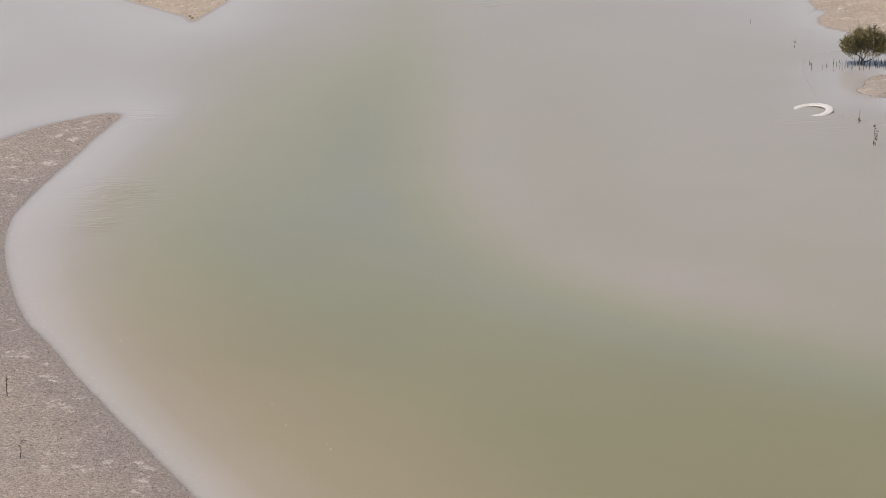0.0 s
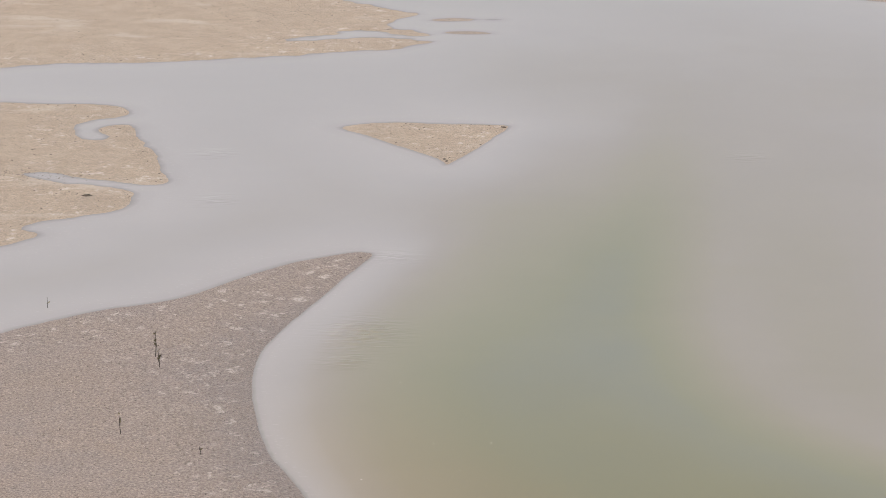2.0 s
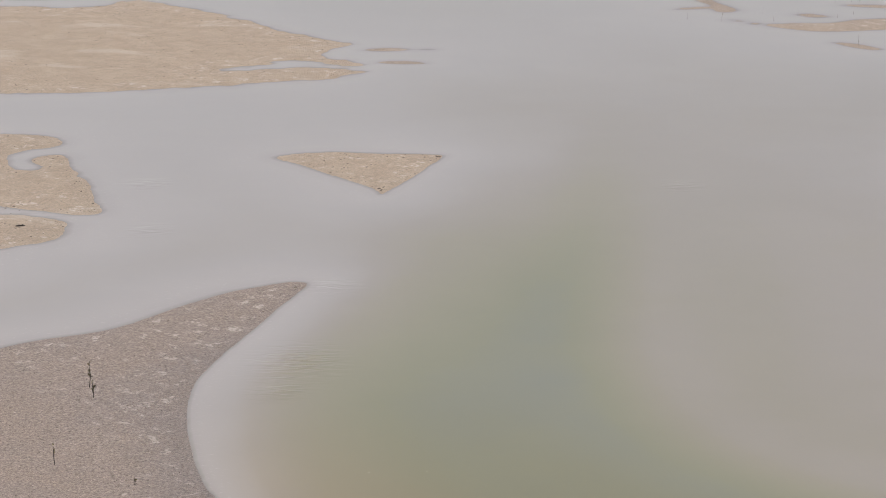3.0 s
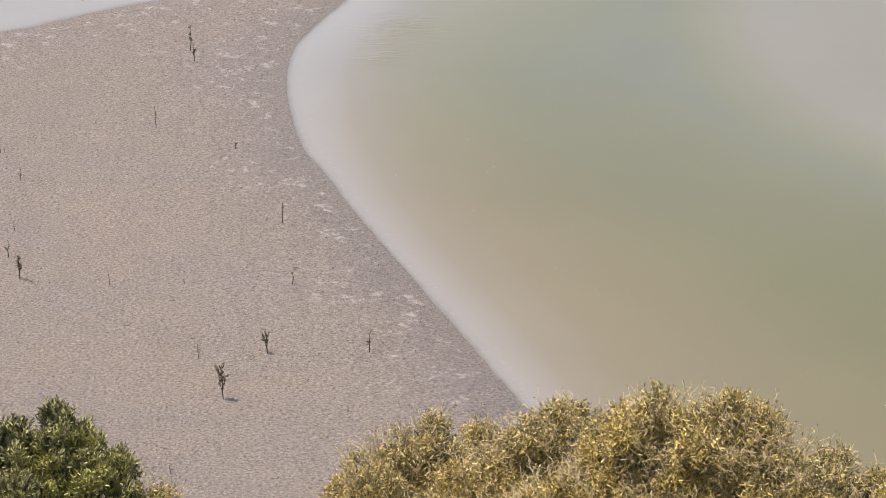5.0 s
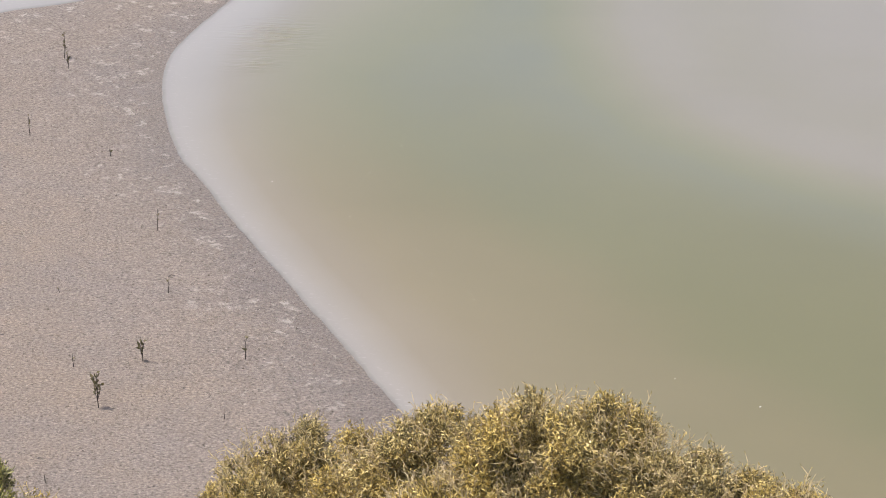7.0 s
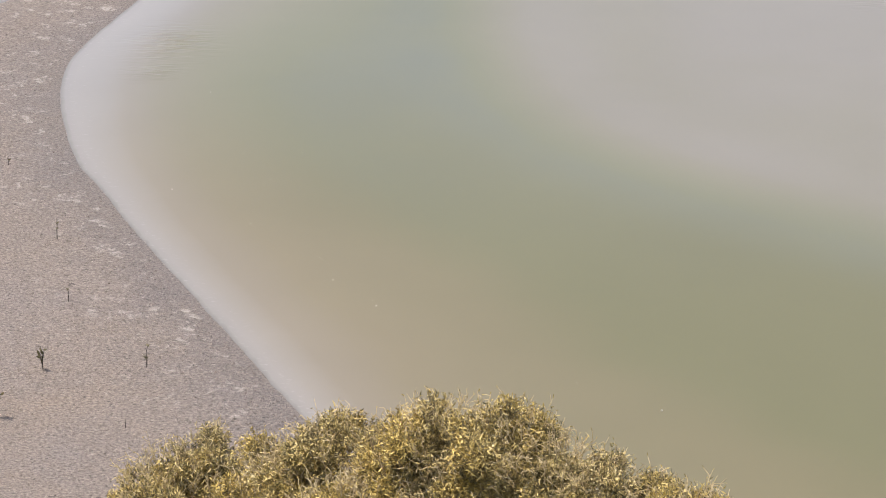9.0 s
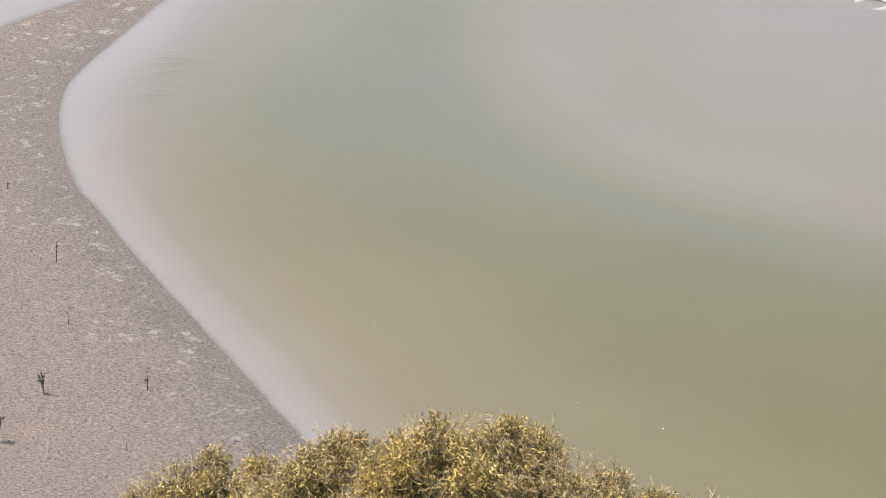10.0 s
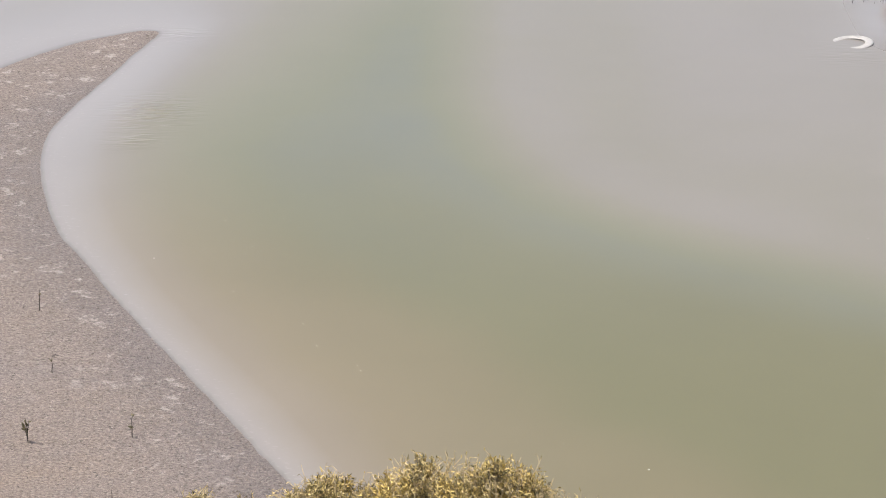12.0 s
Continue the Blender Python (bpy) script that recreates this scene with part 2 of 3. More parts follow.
def signed_distance(x, y, outline):
    """Metres inside (positive) or outside (negative) of a closed outline, for flat arrays."""
    best, inside = np.full(len(x), 1e9), np.zeros(len(x), bool)
    for (ax, ay), (bx, by) in zip(outline, np.roll(outline, -1, 0)):
        ex, ey = bx - ax, by - ay
        u = np.clip(((x - ax) * ex + (y - ay) * ey) / max(ex * ex + ey * ey, 1e-12), 0, 1)
        best = np.minimum(best, (x - ax - u * ex) ** 2 + (y - ay - u * ey) ** 2)
        if ay != by:
            inside ^= ((ay > y) != (by > y)) & (x < ex * (y - ay) / (by - ay) + ax)
    return np.where(inside, 1, -1) * np.sqrt(best)


def value_noise(x, y, seed):
    """Smooth noise from -1 to 1, one cell a metre."""
    xi, yi = np.floor(x).astype(np.int64), np.floor(y).astype(np.int64)
    fx, fy = x - xi, y - yi
    fx, fy = fx * fx * (3 - 2 * fx), fy * fy * (3 - 2 * fy)

    def corner(i, j):
        h = (i * 374761393 + j * 668265263 + seed * 974634777) & 0x7FFFFFFF
        h = ((h ^ (h >> 13)) * 1274126177) & 0x7FFFFFFF
        return ((h ^ (h >> 16)) & 0xFFFF) / 32767.5 - 1
    top = corner(xi, yi) * (1 - fx) + corner(xi + 1, yi) * fx
    low = corner(xi, yi + 1) * (1 - fx) + corner(xi + 1, yi + 1) * fx
    return top * (1 - fy) + low * fy


def rough_noise(x, y, scale, seed, octaves=3):
    return sum(value_noise(x * scale * 2 ** k, y * scale * 2 ** k, seed + k) / 2 ** k for k in range(octaves)) / 1.75


def step(v, low, high):
    u = np.clip((v - low) / (high - low), 0, 1)
    return u * u * (3 - 2 * u)


# ---- the plan: shores of the tidal flat ----
BANK = [(-8.93, 31.32), (-8.02, 32.2), (-7.25, 32.69), (-6.86, 33.12), (-6.43, 33.84), (-5.84, 34.66), (-5.17, 35.22), (-4.86, 35.39), (-4.66, 35.24),
        (-4.85, 34.39), (-5.06, 33.31), (-5.28, 32.19), (-5.44, 31.3), (-5.52, 30.6), (-5.5, 30.0), (-5.42, 29.33), (-5.24, 28.5), (-5.05, 27.71), (-4.74, 26.79),
        (-4.35, 26.01), (-3.88, 24.96), (-3.38, 23.98), (-2.9, 23.0), (-2.39, 21.97), (-1.92, 21.01), (-1.25, 19.66), (-0.7, 18.6), (0.4, 17.0), (2.2, 15.2),
        (6, 12.5), (40, 4), (60, -60), (-60, -60), (-60, 18), (-20, 25.5), (-13, 28.6), (-9.54, 30.76)]
TRIANGLE = [(-6.26, 43.39), (-5.97, 43.63), (-5.38, 43.86), (-4.56, 43.83), (-3.85, 43.84), (-3.31, 43.76), (-3.48, 43.07), (-3.7, 42.2), (-3.92, 41.37), (-4.05, 40.96),
            (-4.13, 40.79), (-4.23, 41.02), (-4.4, 41.33), (-4.84, 41.83), (-5.42, 42.49), (-5.88, 42.98)]
LOBES = [(-11.84, 44.87), (-11.13, 44.87), (-10.58, 44.67), (-10.3, 44.25), (-10.47, 43.93), (-10.84, 43.68), (-11.08, 43.25), (-11.03, 42.77), (-10.78, 42.26), (-10.45, 42.03),
         (-10.25, 42.22), (-10.51, 42.72), (-10.48, 43.09), (-10.1, 43.19), (-9.66, 42.13), (-9.18, 41.05), (-8.89, 40.14), (-8.62, 39.46), (-8.65, 39.14), (-9.11, 39.1),
         (-9.59, 39.27), (-10.08, 39.42), (-10.54, 39.77), (-11.2, 39.6), (-10.36, 39.06), (-9.84, 38.99), (-9.37, 38.84), (-9.03, 38.61), (-8.94, 38.33), (-8.95, 37.63),
         (-9.13, 37.31), (-9.58, 36.97), (-10.13, 36.5), (-10.2, 36.17), (-9.89, 35.84), (-10.39, 35.21), (-12, 34.5), (-18, 34), (-20, 40), (-15, 44.5)]
MEADOW = [(-12.8, 48.5), (-11.3, 48.8), (-10.2, 49.0), (-9.1, 49.4), (-8.2, 49.7), (-7.2, 50.2), (-6.3, 50.5), (-5.9, 51.0), (-5.5, 51.4), (-6.6, 51.7), (-7.3, 51.5), (-8.4, 51.2),
          (-8.6, 51.4), (-8.3, 51.7), (-7.7, 52.0), (-7.6, 52.4), (-7.1, 52.4), (-6.6, 52.3), (-6.1, 52.0), (-5.7, 52.1), (-6.0, 52.5), (-6.6, 53.0), (-6.6, 53.6), (-6.2, 54.4),
          (-6.6, 54.8), (-7.3, 55.4), (-8.0, 56.0), (-8.7, 57.0), (-9.3, 57.6), (-10.1, 58.4), (-11.1, 59.2), (-11.9, 59.9), (-12.4, 59.4), (-12.8, 58.8), (-13.7, 58.6), (-14.5, 58.8),
          (-18, 58.4), (-24, 56), (-24, 49), (-16, 47.8)]
FAR_STRIP = [(-24, 59.4), (-15.6, 59.7), (-12.9, 60.1), (-12.0, 60.5), (-11.8, 61.2), (-13, 63), (-24, 64)]
ZIGZAG = [(1.5, 61.4), (1.9, 61.1), (2.0, 60.6), (2.3, 60.0), (2.5, 59.5), (2.3, 59.2), (2.0, 59.3), (1.9, 59.7), (1.5, 59.6), (1.1, 59.5), (1.3, 59.75), (1.9, 60.0), (1.7, 60.6), (1.45, 61.1)]
LONG_BAR = [(3.1, 57.5), (3.7, 57.75), (4.6, 57.9), (5.3, 58.4), (6.4, 58.6), (8, 58.2), (8, 57), (6.2, 57.2), (4.3, 56.8)]
RIGHT_BANK = [(6.7, 43.6), (6.44, 42.2), (6.35, 41.0), (6.25, 40.2), (6.48, 39.76), (6.63, 39.37), (7.06, 38.77), (7.6, 38.5), (9, 38), (14, 38), (14, 44)]
RIGHT_LOBE = [(6.47, 36.7), (6.33, 36.32), (6.24, 35.92), (6.35, 35.73), (6.51, 35.56), (9.51, 35.36), (9.47, 37.0), (7.07, 36.85)]


def lens_shape(x0, y0, x1, y1, wide):
    mx, my = (x0 + x1) / 2, (y0 + y1) / 2
    return [(x0, y0), (mx, my + wide / 2), (x1, y1), (mx, my - wide / 2)]


ISLETS = [lens_shape(*v) for v in ((-5.8, 53.8, -4.8, 53.9, 0.35), (-5.4, 52.4, -4.3, 52.4, 0.3), (2.3, 58.1, 2.6, 58.0, 0.15), (2.7, 57.8, 3.0, 57.6, 0.18), (3.9, 58.95, 4.6, 58.75, 0.4),
                                   (4.5, 55.4, 5.5, 54.6, 0.45), (5.0, 60.4, 6.5, 60.2, 0.35), (-4.6, 53.9, -4.3, 53.95, 0.1))]
SHORES = [(BANK, 0.0, 0.02), (TRIANGLE, 1.0, 0.05), (LOBES, 1.0, 0.09), (MEADOW, 1.0, 0.20), (FAR_STRIP, 1.0, 0.12), (ZIGZAG, 0.45, 0.03), (LONG_BAR, 0.6, 0.04), (RIGHT_BANK, 0.8, 0.3), (RIGHT_LOBE, 0.5, 0.10)] + [(v, 0.5, 0.03) for v in ISLETS]
# the deep pool lies between the bank's shallows and the shelf across the water
DEEPER = [(-2.6, 46), (-2.9, 42), (-3.13, 38.55), (-3.76, 35.66), (-4.34, 33.41), (-4.62, 31.2), (-4.55, 29.2), (-4.25, 27.4), (-3.8, 25.9), (-2.98, 23.96), (-2.15, 22.26), (-1.2, 20.4), (0, 18.6), (3, 15.8), (9, 13),
          (40, 9), (40, 60), (-2.0, 60)]
SHELF = [(40, 14), (16, 21), (8, 23.7), (4.8, 25.4), (4.2, 25.85), (3.3, 26.45), (2.2, 27.25), (1.2, 28.2), (0.57, 29.3), (0.18, 30.3), (-0.06, 31.4), (-0.15, 33), (-0.1, 36), (0.1, 39.8), (0.5, 48), (1.5, 60), (40, 60)]


def survey(x, y):
    """Distance to the nearest shore (positive on land), and how far the mud is covered with tan algae."""
    land, tan = np.full(len(x), -1e3), np.zeros(len(x))
    for outline, algae, ragged in SHORES:
        line = curve_through(outline, 4)
        (x0, y0), (x1, y1) = line.min(0) - 4, line.max(0) + 4
        k = np.flatnonzero((x > x0) & (x < x1) & (y > y0) & (y < y1))
        if len(k) == 0:
            continue
        d = signed_distance(x[k], y[k], line) + ragged * rough_noise(x[k], y[k], 2.5, 11) + 0.014 * rough_noise(x[k], y[k], 8.0, 12)
        land[k] = np.maximum(land[k], d)
        tan[k] = np.where(d > -0.5, np.maximum(tan[k], algae), tan[k])
    return np.where(land < -900, -4.0, land), tan


def bed(x, y):
    """Height of the ground, the water's surface being 0."""
    d, tan = survey(x, y)
    rise = 0.022 * (1 - np.exp(-np.maximum(d, 0) / 0.4)) + 0.003 * np.minimum(np.maximum(d, 0), 4)
    rise += step(d, 0.05, 0.8) * 0.006 * rough_noise(x, y, 1.1, 3)
    inner, shelf = signed_distance(x, y, curve_through(DEEPER, 4)), -signed_distance(x, y, curve_through(SHELF, 4))
    # basin fades out far off, which puts the sky's reflection into the water colour
    basin = step(inner, -1.0, 2.6) * step(shelf, -0.6, 0.9) * (1 - step(y, 29, 44))
    trough = np.exp(-(((shelf - 1.0) / 0.8) ** 2)) * step(inner, 1.0, 2.6) * step(y, 25, 30) * (1 - step(y, 38, 50))
    fall = 0.08 * (1 - np.exp(np.minimum(d, 0) / 1.4)) + 0.07 * (1 - np.exp(np.minimum(d, 0) / 4)) + (0.60 * basin + 0.15 * trough) * step(-d, 0.0, 1.2)
    fall = fall + 0.11 * step(shelf, -5.0, -0.2) * (1 - step(y, 33, 46)) * step(-d, 0.5, 2.5)
    fall = fall - 0.04 * np.exp(-(((shelf + 0.9) / 0.6) ** 2)) * step(-d, 1.0, 2.5) * (1 - step(y, 30, 44))
    fall = fall + 0.05 * step(x, 2.5, 4.5) * (1 - step(y, 38, 44)) * step(-d, 0.1, 0.9)
    flats = np.maximum(step(-inner, -0.5, 2.0) * step(y - x, 37.5, 40.0), step(y, 46, 57))
    fall = fall * (1 - 0.6 * flats)
    fall = fall * (1 + 0.22 * rough_noise(x, y, 0.45, 23))
    return np.where(d > 0, rise, -fall), tan


def spread(fine_from, fine_to, pace, limit, growth=1.25):
    """Grid lines: fine between two places, then ever wider to the limit."""
    line = [fine_from]
    while line[-1] < fine_to:
        line.append(line[-1] + pace(line[-1]))
    gap = pace(fine_to)
    while line[-1] < limit:
        gap *= growth
        line.append(line[-1] + gap)
    gap = pace(fine_from)
    while line[0] > -limit:
        gap *= growth
        line.insert(0, line[0] - gap)
    return np.array(line)


def sheet(name, xs, ys, material, heights):
    gx, gy = (v.ravel() for v in np.meshgrid(xs, ys))
    z, extra = heights(gx, gy)
    n, m = len(xs), len(ys)
    i = (np.arange(m - 1)[:, None] * n + np.arange(n - 1)[None]).ravel()
    ob = smooth(from_arrays(name, np.stack([gx, gy, z], 1), np.stack([i, i + 1, i + n + 1, i + n], 1), material))
    for key, values in extra.items():
        ob.data.attributes.new(key, "FLOAT", "POINT").data.foreach_set("value", values.astype(np.float32))
    return ob


def ground_heights(x, y):
    z, tan = bed(x, y)
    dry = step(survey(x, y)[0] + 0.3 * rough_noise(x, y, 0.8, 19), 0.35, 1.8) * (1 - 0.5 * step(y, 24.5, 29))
    inside = (np.abs(x) < 25) & (y > 8) & (y < 66)
    grain = 0.004 * rough_noise(x, y, 7, 41, 2) + 0.002 * rough_noise(x, y, 17, 47, 1)
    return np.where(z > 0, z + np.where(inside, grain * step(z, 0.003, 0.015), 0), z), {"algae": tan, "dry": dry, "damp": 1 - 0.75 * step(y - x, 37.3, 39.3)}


def water_heights(x, y):
    z, _ = bed(x, y)
    inner, shelf = signed_distance(x, y, curve_through(DEEPER, 4)), -signed_distance(x, y, curve_through(SHELF, 4))
    wide = 0.9 + np.clip(28 - y, 0, 12) * 0.16
    silt = (1 - step(inner + 0.5 * rough_noise(x, y, 0.5, 91), wide, wide + 1.6)) * (1 - step(y, 24.0, 30.5)) * step(shelf, 1.0, 3.0)
    olive = (1 - step(y, 22, 33)) * step(shelf, 0.3, 2.0)
    ripple = np.exp(-(((x + 4.35) / 0.42) ** 2 + ((y - 31.5) / 0.6) ** 2)) + 0.6 * np.exp(-(((x + 4.4) / 0.25) ** 2 + ((y - 30.3) / 0.25) ** 2))
    for px, py, wide, much in ((-4.3, 35.2, 0.3, 0.35), (-8.2, 41.3, 0.3, 0.3), (-7.6, 38.2, 0.3, 0.25), (0.9, 41.8, 0.3, 0.2), (5.3, 34.4, 0.5, 0.15)):
        ripple = ripple + much * np.exp(-(((x - px) / wide) ** 2 + ((y - py) / wide) ** 2))
    return np.zeros(len(x)), {"depth": -z, "ripple": ripple, "silt": silt, "olive": olive, "calm": np.exp(-(((x - 7.4) / 1.35) ** 4 + ((y - 36.3) / 1.5) ** 4))}


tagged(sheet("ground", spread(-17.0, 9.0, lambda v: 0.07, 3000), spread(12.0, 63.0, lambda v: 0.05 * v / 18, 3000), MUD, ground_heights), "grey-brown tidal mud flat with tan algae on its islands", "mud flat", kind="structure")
tagged(sheet("water", spread(-14.0, 9.0, lambda v: 0.12, 900), spread(12.0, 63.0, lambda v: 0.08 * v / 18, 900), WATER, water_heights), "calm silty olive-grey tidal water over the flats", "water", kind="structure")


def ground_at(x, y):
    return float(bed(np.array([x], float), np.array([y], float))[0][0])


# ---- foliage ----
def leaves_mesh(rng, root, way, length, width, bend=(-0.2, 0.6)):
    """Lance-shaped leaves, creased along the rib and curled along their length: eight corners, eight triangles each."""
    n = len(root)
    side = unit(np.cross(way, rng.normal(size=(n, 3))))
    up = np.cross(side, way)
    curl = (length * rng.uniform(*bend, n))[:, None]
    half = (width * 0.5)[:, None]
    crease = half * rng.uniform(0.2, 0.7, (n, 1))
    rows = []
    for t, w in ((0.30, 1.0), (0.70, 0.85)):
        rib = root + way * (length * (t - 0.12 * t * t))[:, None] - up * curl * t * t
        rows += [rib + side * half * w + up * crease * w, rib, rib - side * half * w + up * crease * w]
    tip = root + way * (length * 0.88)[:, None] - up * curl
    verts = np.stack([root, *rows, tip], 1).reshape(-1, 3)
    k = np.arange(n)[:, None] * 8
    corners = ((0, 1, 2), (0, 2, 3), (1, 4, 2), (2, 4, 5), (2, 5, 3), (3, 5, 6), (4, 7, 5), (5, 7, 6))
    return verts, np.concatenate([k + list(c) for c in corners], 1).reshape(-1, 3)


def twigs_mesh(a, b, ra, rb):
    """Thin three-sided twigs from a to b."""
    n = len(a)
    way = unit(b - a)
    side = unit(np.cross(way, np.array([0.31, 0.52, 0.79])))
    other = np.cross(way, side)
    rings = []
    for p, r in ((a, ra), (b, rb)):
        for ang in (0.0, 2.094, 4.189):
            rings.append(p + (side * math.cos(ang) + other * math.sin(ang)) * np.broadcast_to(r, n)[:, None])
    verts = np.stack(rings, 1).reshape(-1, 3)
    k = np.arange(n)[:, None] * 6
    return verts, np.concatenate([k + [0, 1, 4, 3], k + [1, 2, 5, 4], k + [2, 0, 3, 5]], 1).reshape(-1, 4)


def sprigs(rng, lumps, per_metre, leaf, sprig=0.10, pairs=4, up=0.5, broad=(0.20, 0.30), loose=1.0, erect=(0.5, 1.3)):
    """Sprigs of opposite leaves in uneven clumps on the outside of a crown made of lumps, with gaps between the clumps. Gives leaf and twig arrays."""
    roots, ways = [], []
    centres, radii = np.array([c[:3] for c in lumps]), np.array([c[3] for c in lumps])
    for c, r in zip(centres, radii):
        n = int(per_metre * 4 * math.pi * r * r)
        d = unit(rng.normal(size=(n // 3, 3)))
        d = d[d[:, 2] > -0.4]
        inner = c + d * (r * rng.uniform(0.44, 0.72, len(d)))[:, None]
        clump = min(0.10, 0.36 * r)
        m = int(2.4 / loose * (r / clump) ** 2)
        cd = unit(rng.normal(size=(m, 3)))
        cd = cd[cd[:, 2] > -0.5]
        centre = c + cd * (r * rng.uniform(0.72, 1.10, len(cd)))[:, None]
        wide = clump * rng.uniform(0.55, 1.3, len(cd))
        pick = rng.choice(len(cd), n - len(d), p=wide ** 2 / (wide ** 2).sum())
        out = unit(rng.normal(size=(len(pick), 3)) + cd[pick] * 0.9)
        reach = wide[pick] * rng.random(len(pick)) ** 0.45
        p = np.concatenate([inner, centre[pick] + out * reach[:, None]])
        o = np.concatenate([d, unit(out + cd[pick] * 0.5)])
        buried = (np.linalg.norm(p[:, None] - centres[None], axis=2) < radii[None] * 0.42).any(1)
        roots.append(p[~buried])
        ways.append(unit(o[~buried] * 0.9 + np.array([0, 0, up]) + rng.normal(size=(int((~buried).sum()), 3)) * 0.45))
    root, way = np.concatenate(roots), np.concatenate(ways)
    n = len(root)
    long = sprig * rng.uniform(0.5, 1.35, n)
    tip = root + way * long[:, None]
    lr, lw = [], []
    for k in range(pairs):
        t = (k + 0.7) / pairs
        out = unit(np.cross(way, rng.normal(size=(n, 3))))
        for s in (1, -1):
            keep = rng.random(n) < 0.85
            lr.append((root + (tip - root) * t)[keep])
            lw.append(unit(out * s + way * rng.uniform(*erect, (n, 1)) + rng.normal(size=(n, 3)) * 0.25)[keep])
    lr, lw = np.concatenate(lr), np.concatenate(lw)
    size = leaf * rng.uniform(0.6, 1.25, len(lr))
    return (lr, lw, size, size * rng.uniform(*broad, len(lr))), (root, tip)


def bush(name, x, y, lumps, label, leaf_mat, twig_mat, seed, per_metre, leaf, stems, plumes=0, group="", sprig=0.10, up=0.5, pairs=4, broad=(0.20, 0.30), bend=(-0.2, 0.6), loose=1.0, erect=(0.5, 1.3)):
    """A bush: forked stems from the mud, a leafy crown of many lumps, pale shoots above it. Lumps are in world places."""
    rng = np.random.default_rng(seed)
    z = ground_at(x, y) - 0.02
    thing = base(name, x, y, z, label, "bush", group)
    origin = np.array([x, y, z])
    local = [tuple(np.array(c[:3]) - origin) + (c[3],) for c in lumps]
    for k in range(stems):
        bm = bmesh.new()
        c = local[k % len(local)]
        a = 2 * math.pi * k / stems
        foot = Vector((0.09 * math.cos(a), 0.09 * math.sin(a), 0))
        head = Vector(c[:3])
        line = [foot + (head - foot) * t + Vector((rng.normal() * 0.05, rng.normal() * 0.05, 0.25 * head.z * math.sin(math.pi * t) * 0.5)) * (t > 0) for t in (0, 0.2, 0.4, 0.6, 0.8, 1.0)]
        thick = 0.022 * head.length
        tube(bm, line, [thick * (1 - 0.75 * t) for t in (0, 0.2, 0.4, 0.6, 0.8, 1.0)])
        part("trunk" if k == 0 else "limb", bm, BARK, thing)
    (lr, lw, ll, lwid), (ta, tb) = sprigs(rng, local, per_metre, leaf, sprig, pairs, up, broad, loose, erect)
    shoots = np.zeros((0, 3)), np.zeros((0, 3))
    if plumes:
        # long pale shoots that stand out of the crown's top
        pr, pw, pl = [], [], []
        for c in local:
            n = max(2, int(plumes * c[3] ** 2))
            d = unit(rng.normal(size=(n, 3)) * [1, 1, 0.5] + [0, 0, 0.9])
            pr.append(np.array(c[:3]) + d * c[3] * 0.95)
            pw.append(unit(d + [0, 0, 0.7] + rng.normal(size=(n, 3)) * 0.3))
            pl.append(0.06 + 0.13 * rng.random(n) ** 1.3)
        pr, pw, pl = np.concatenate(pr), np.concatenate(pw), np.concatenate(pl)
        pe = pr + pw * pl[:, None]
        shoots = pr, pe
        for t in (0.3, 0.5, 0.7, 0.85, 1.0):
            fork = unit(pw * 0.7 + rng.normal(size=pw.shape) * 0.6)
            at = pr + (pe - pr) * t
            end = at + fork * (0.03 + 0.04 * rng.random((len(at), 1)))
            shoots = np.concatenate([shoots[0], at]), np.concatenate([shoots[1], end])
            keep = rng.random(len(at)) < 0.8
            lr, lw = np.concatenate([lr, end[keep]]), np.concatenate([lw, unit(fork[keep] + rng.normal(size=(keep.sum(), 3)) * 0.5)])
            s = leaf * rng.uniform(0.5, 0.9, keep.sum())
            ll, lwid = np.concatenate([ll, s]), np.concatenate([lwid, s * 0.28])
    tagged(under(from_arrays("crown", *leaves_mesh(rng, lr, lw, ll, lwid, bend), leaf_mat), thing), kind="stuff")
    tagged(under(from_arrays("twig_layer", *twigs_mesh(ta, tb, 0.0026, 0.0016), SHADED_TWIG), thing), kind="stuff")
    if plumes:
        tagged(under(from_arrays("shoot_layer", *twigs_mesh(*shoots, 0.0029, 0.0019), twig_mat), thing), kind="stuff")
    return thing


YELLOW_LUMPS = [(-2.27, 15.96, 1.54, 0.33), (-2.38, 15.61, 1.47, 0.28), (-1.97, 16.25, 1.72, 0.2), (-1.9, 15.92, 1.43, 0.36), (-1.44, 15.48, 1.87, 0.32), (-1.0, 15.26, 2.22, 0.31), (-1.19, 15.28, 2.06, 0.3), (-0.46, 14.83, 2.48, 0.3), (-0.23, 14.66, 2.58, 0.38), (0.15, 14.39, 2.72, 0.35), (0.71, 14.08, 2.68, 0.25), (-0.55, 14.6, 2.15, 0.36), (-0.2, 14.4, 2.2, 0.36), (0.3, 14.1, 2.3, 0.36), (-1.2, 15.1, 1.75, 0.36),
                (0.46, 14.12, 2.67, 0.33), (0.99, 13.79, 2.6, 0.25), (1.28, 13.54, 2.68, 0.28), (-1.9, 15.2, 1.25, 0.5), (-1.35, 15.0, 1.55, 0.6), (-0.75, 14.4, 1.85, 0.65), (-0.1, 14.0, 1.95, 0.62), (0.45, 13.6, 2.05, 0.6), (1.0, 13.3, 2.1, 0.5), (1.4, 13.1, 2.2, 0.42), (1.55, 13.38, 2.58, 0.25), (1.05, 13.83, 2.69, 0.2), (1.24, 13.62, 2.71, 0.21)]
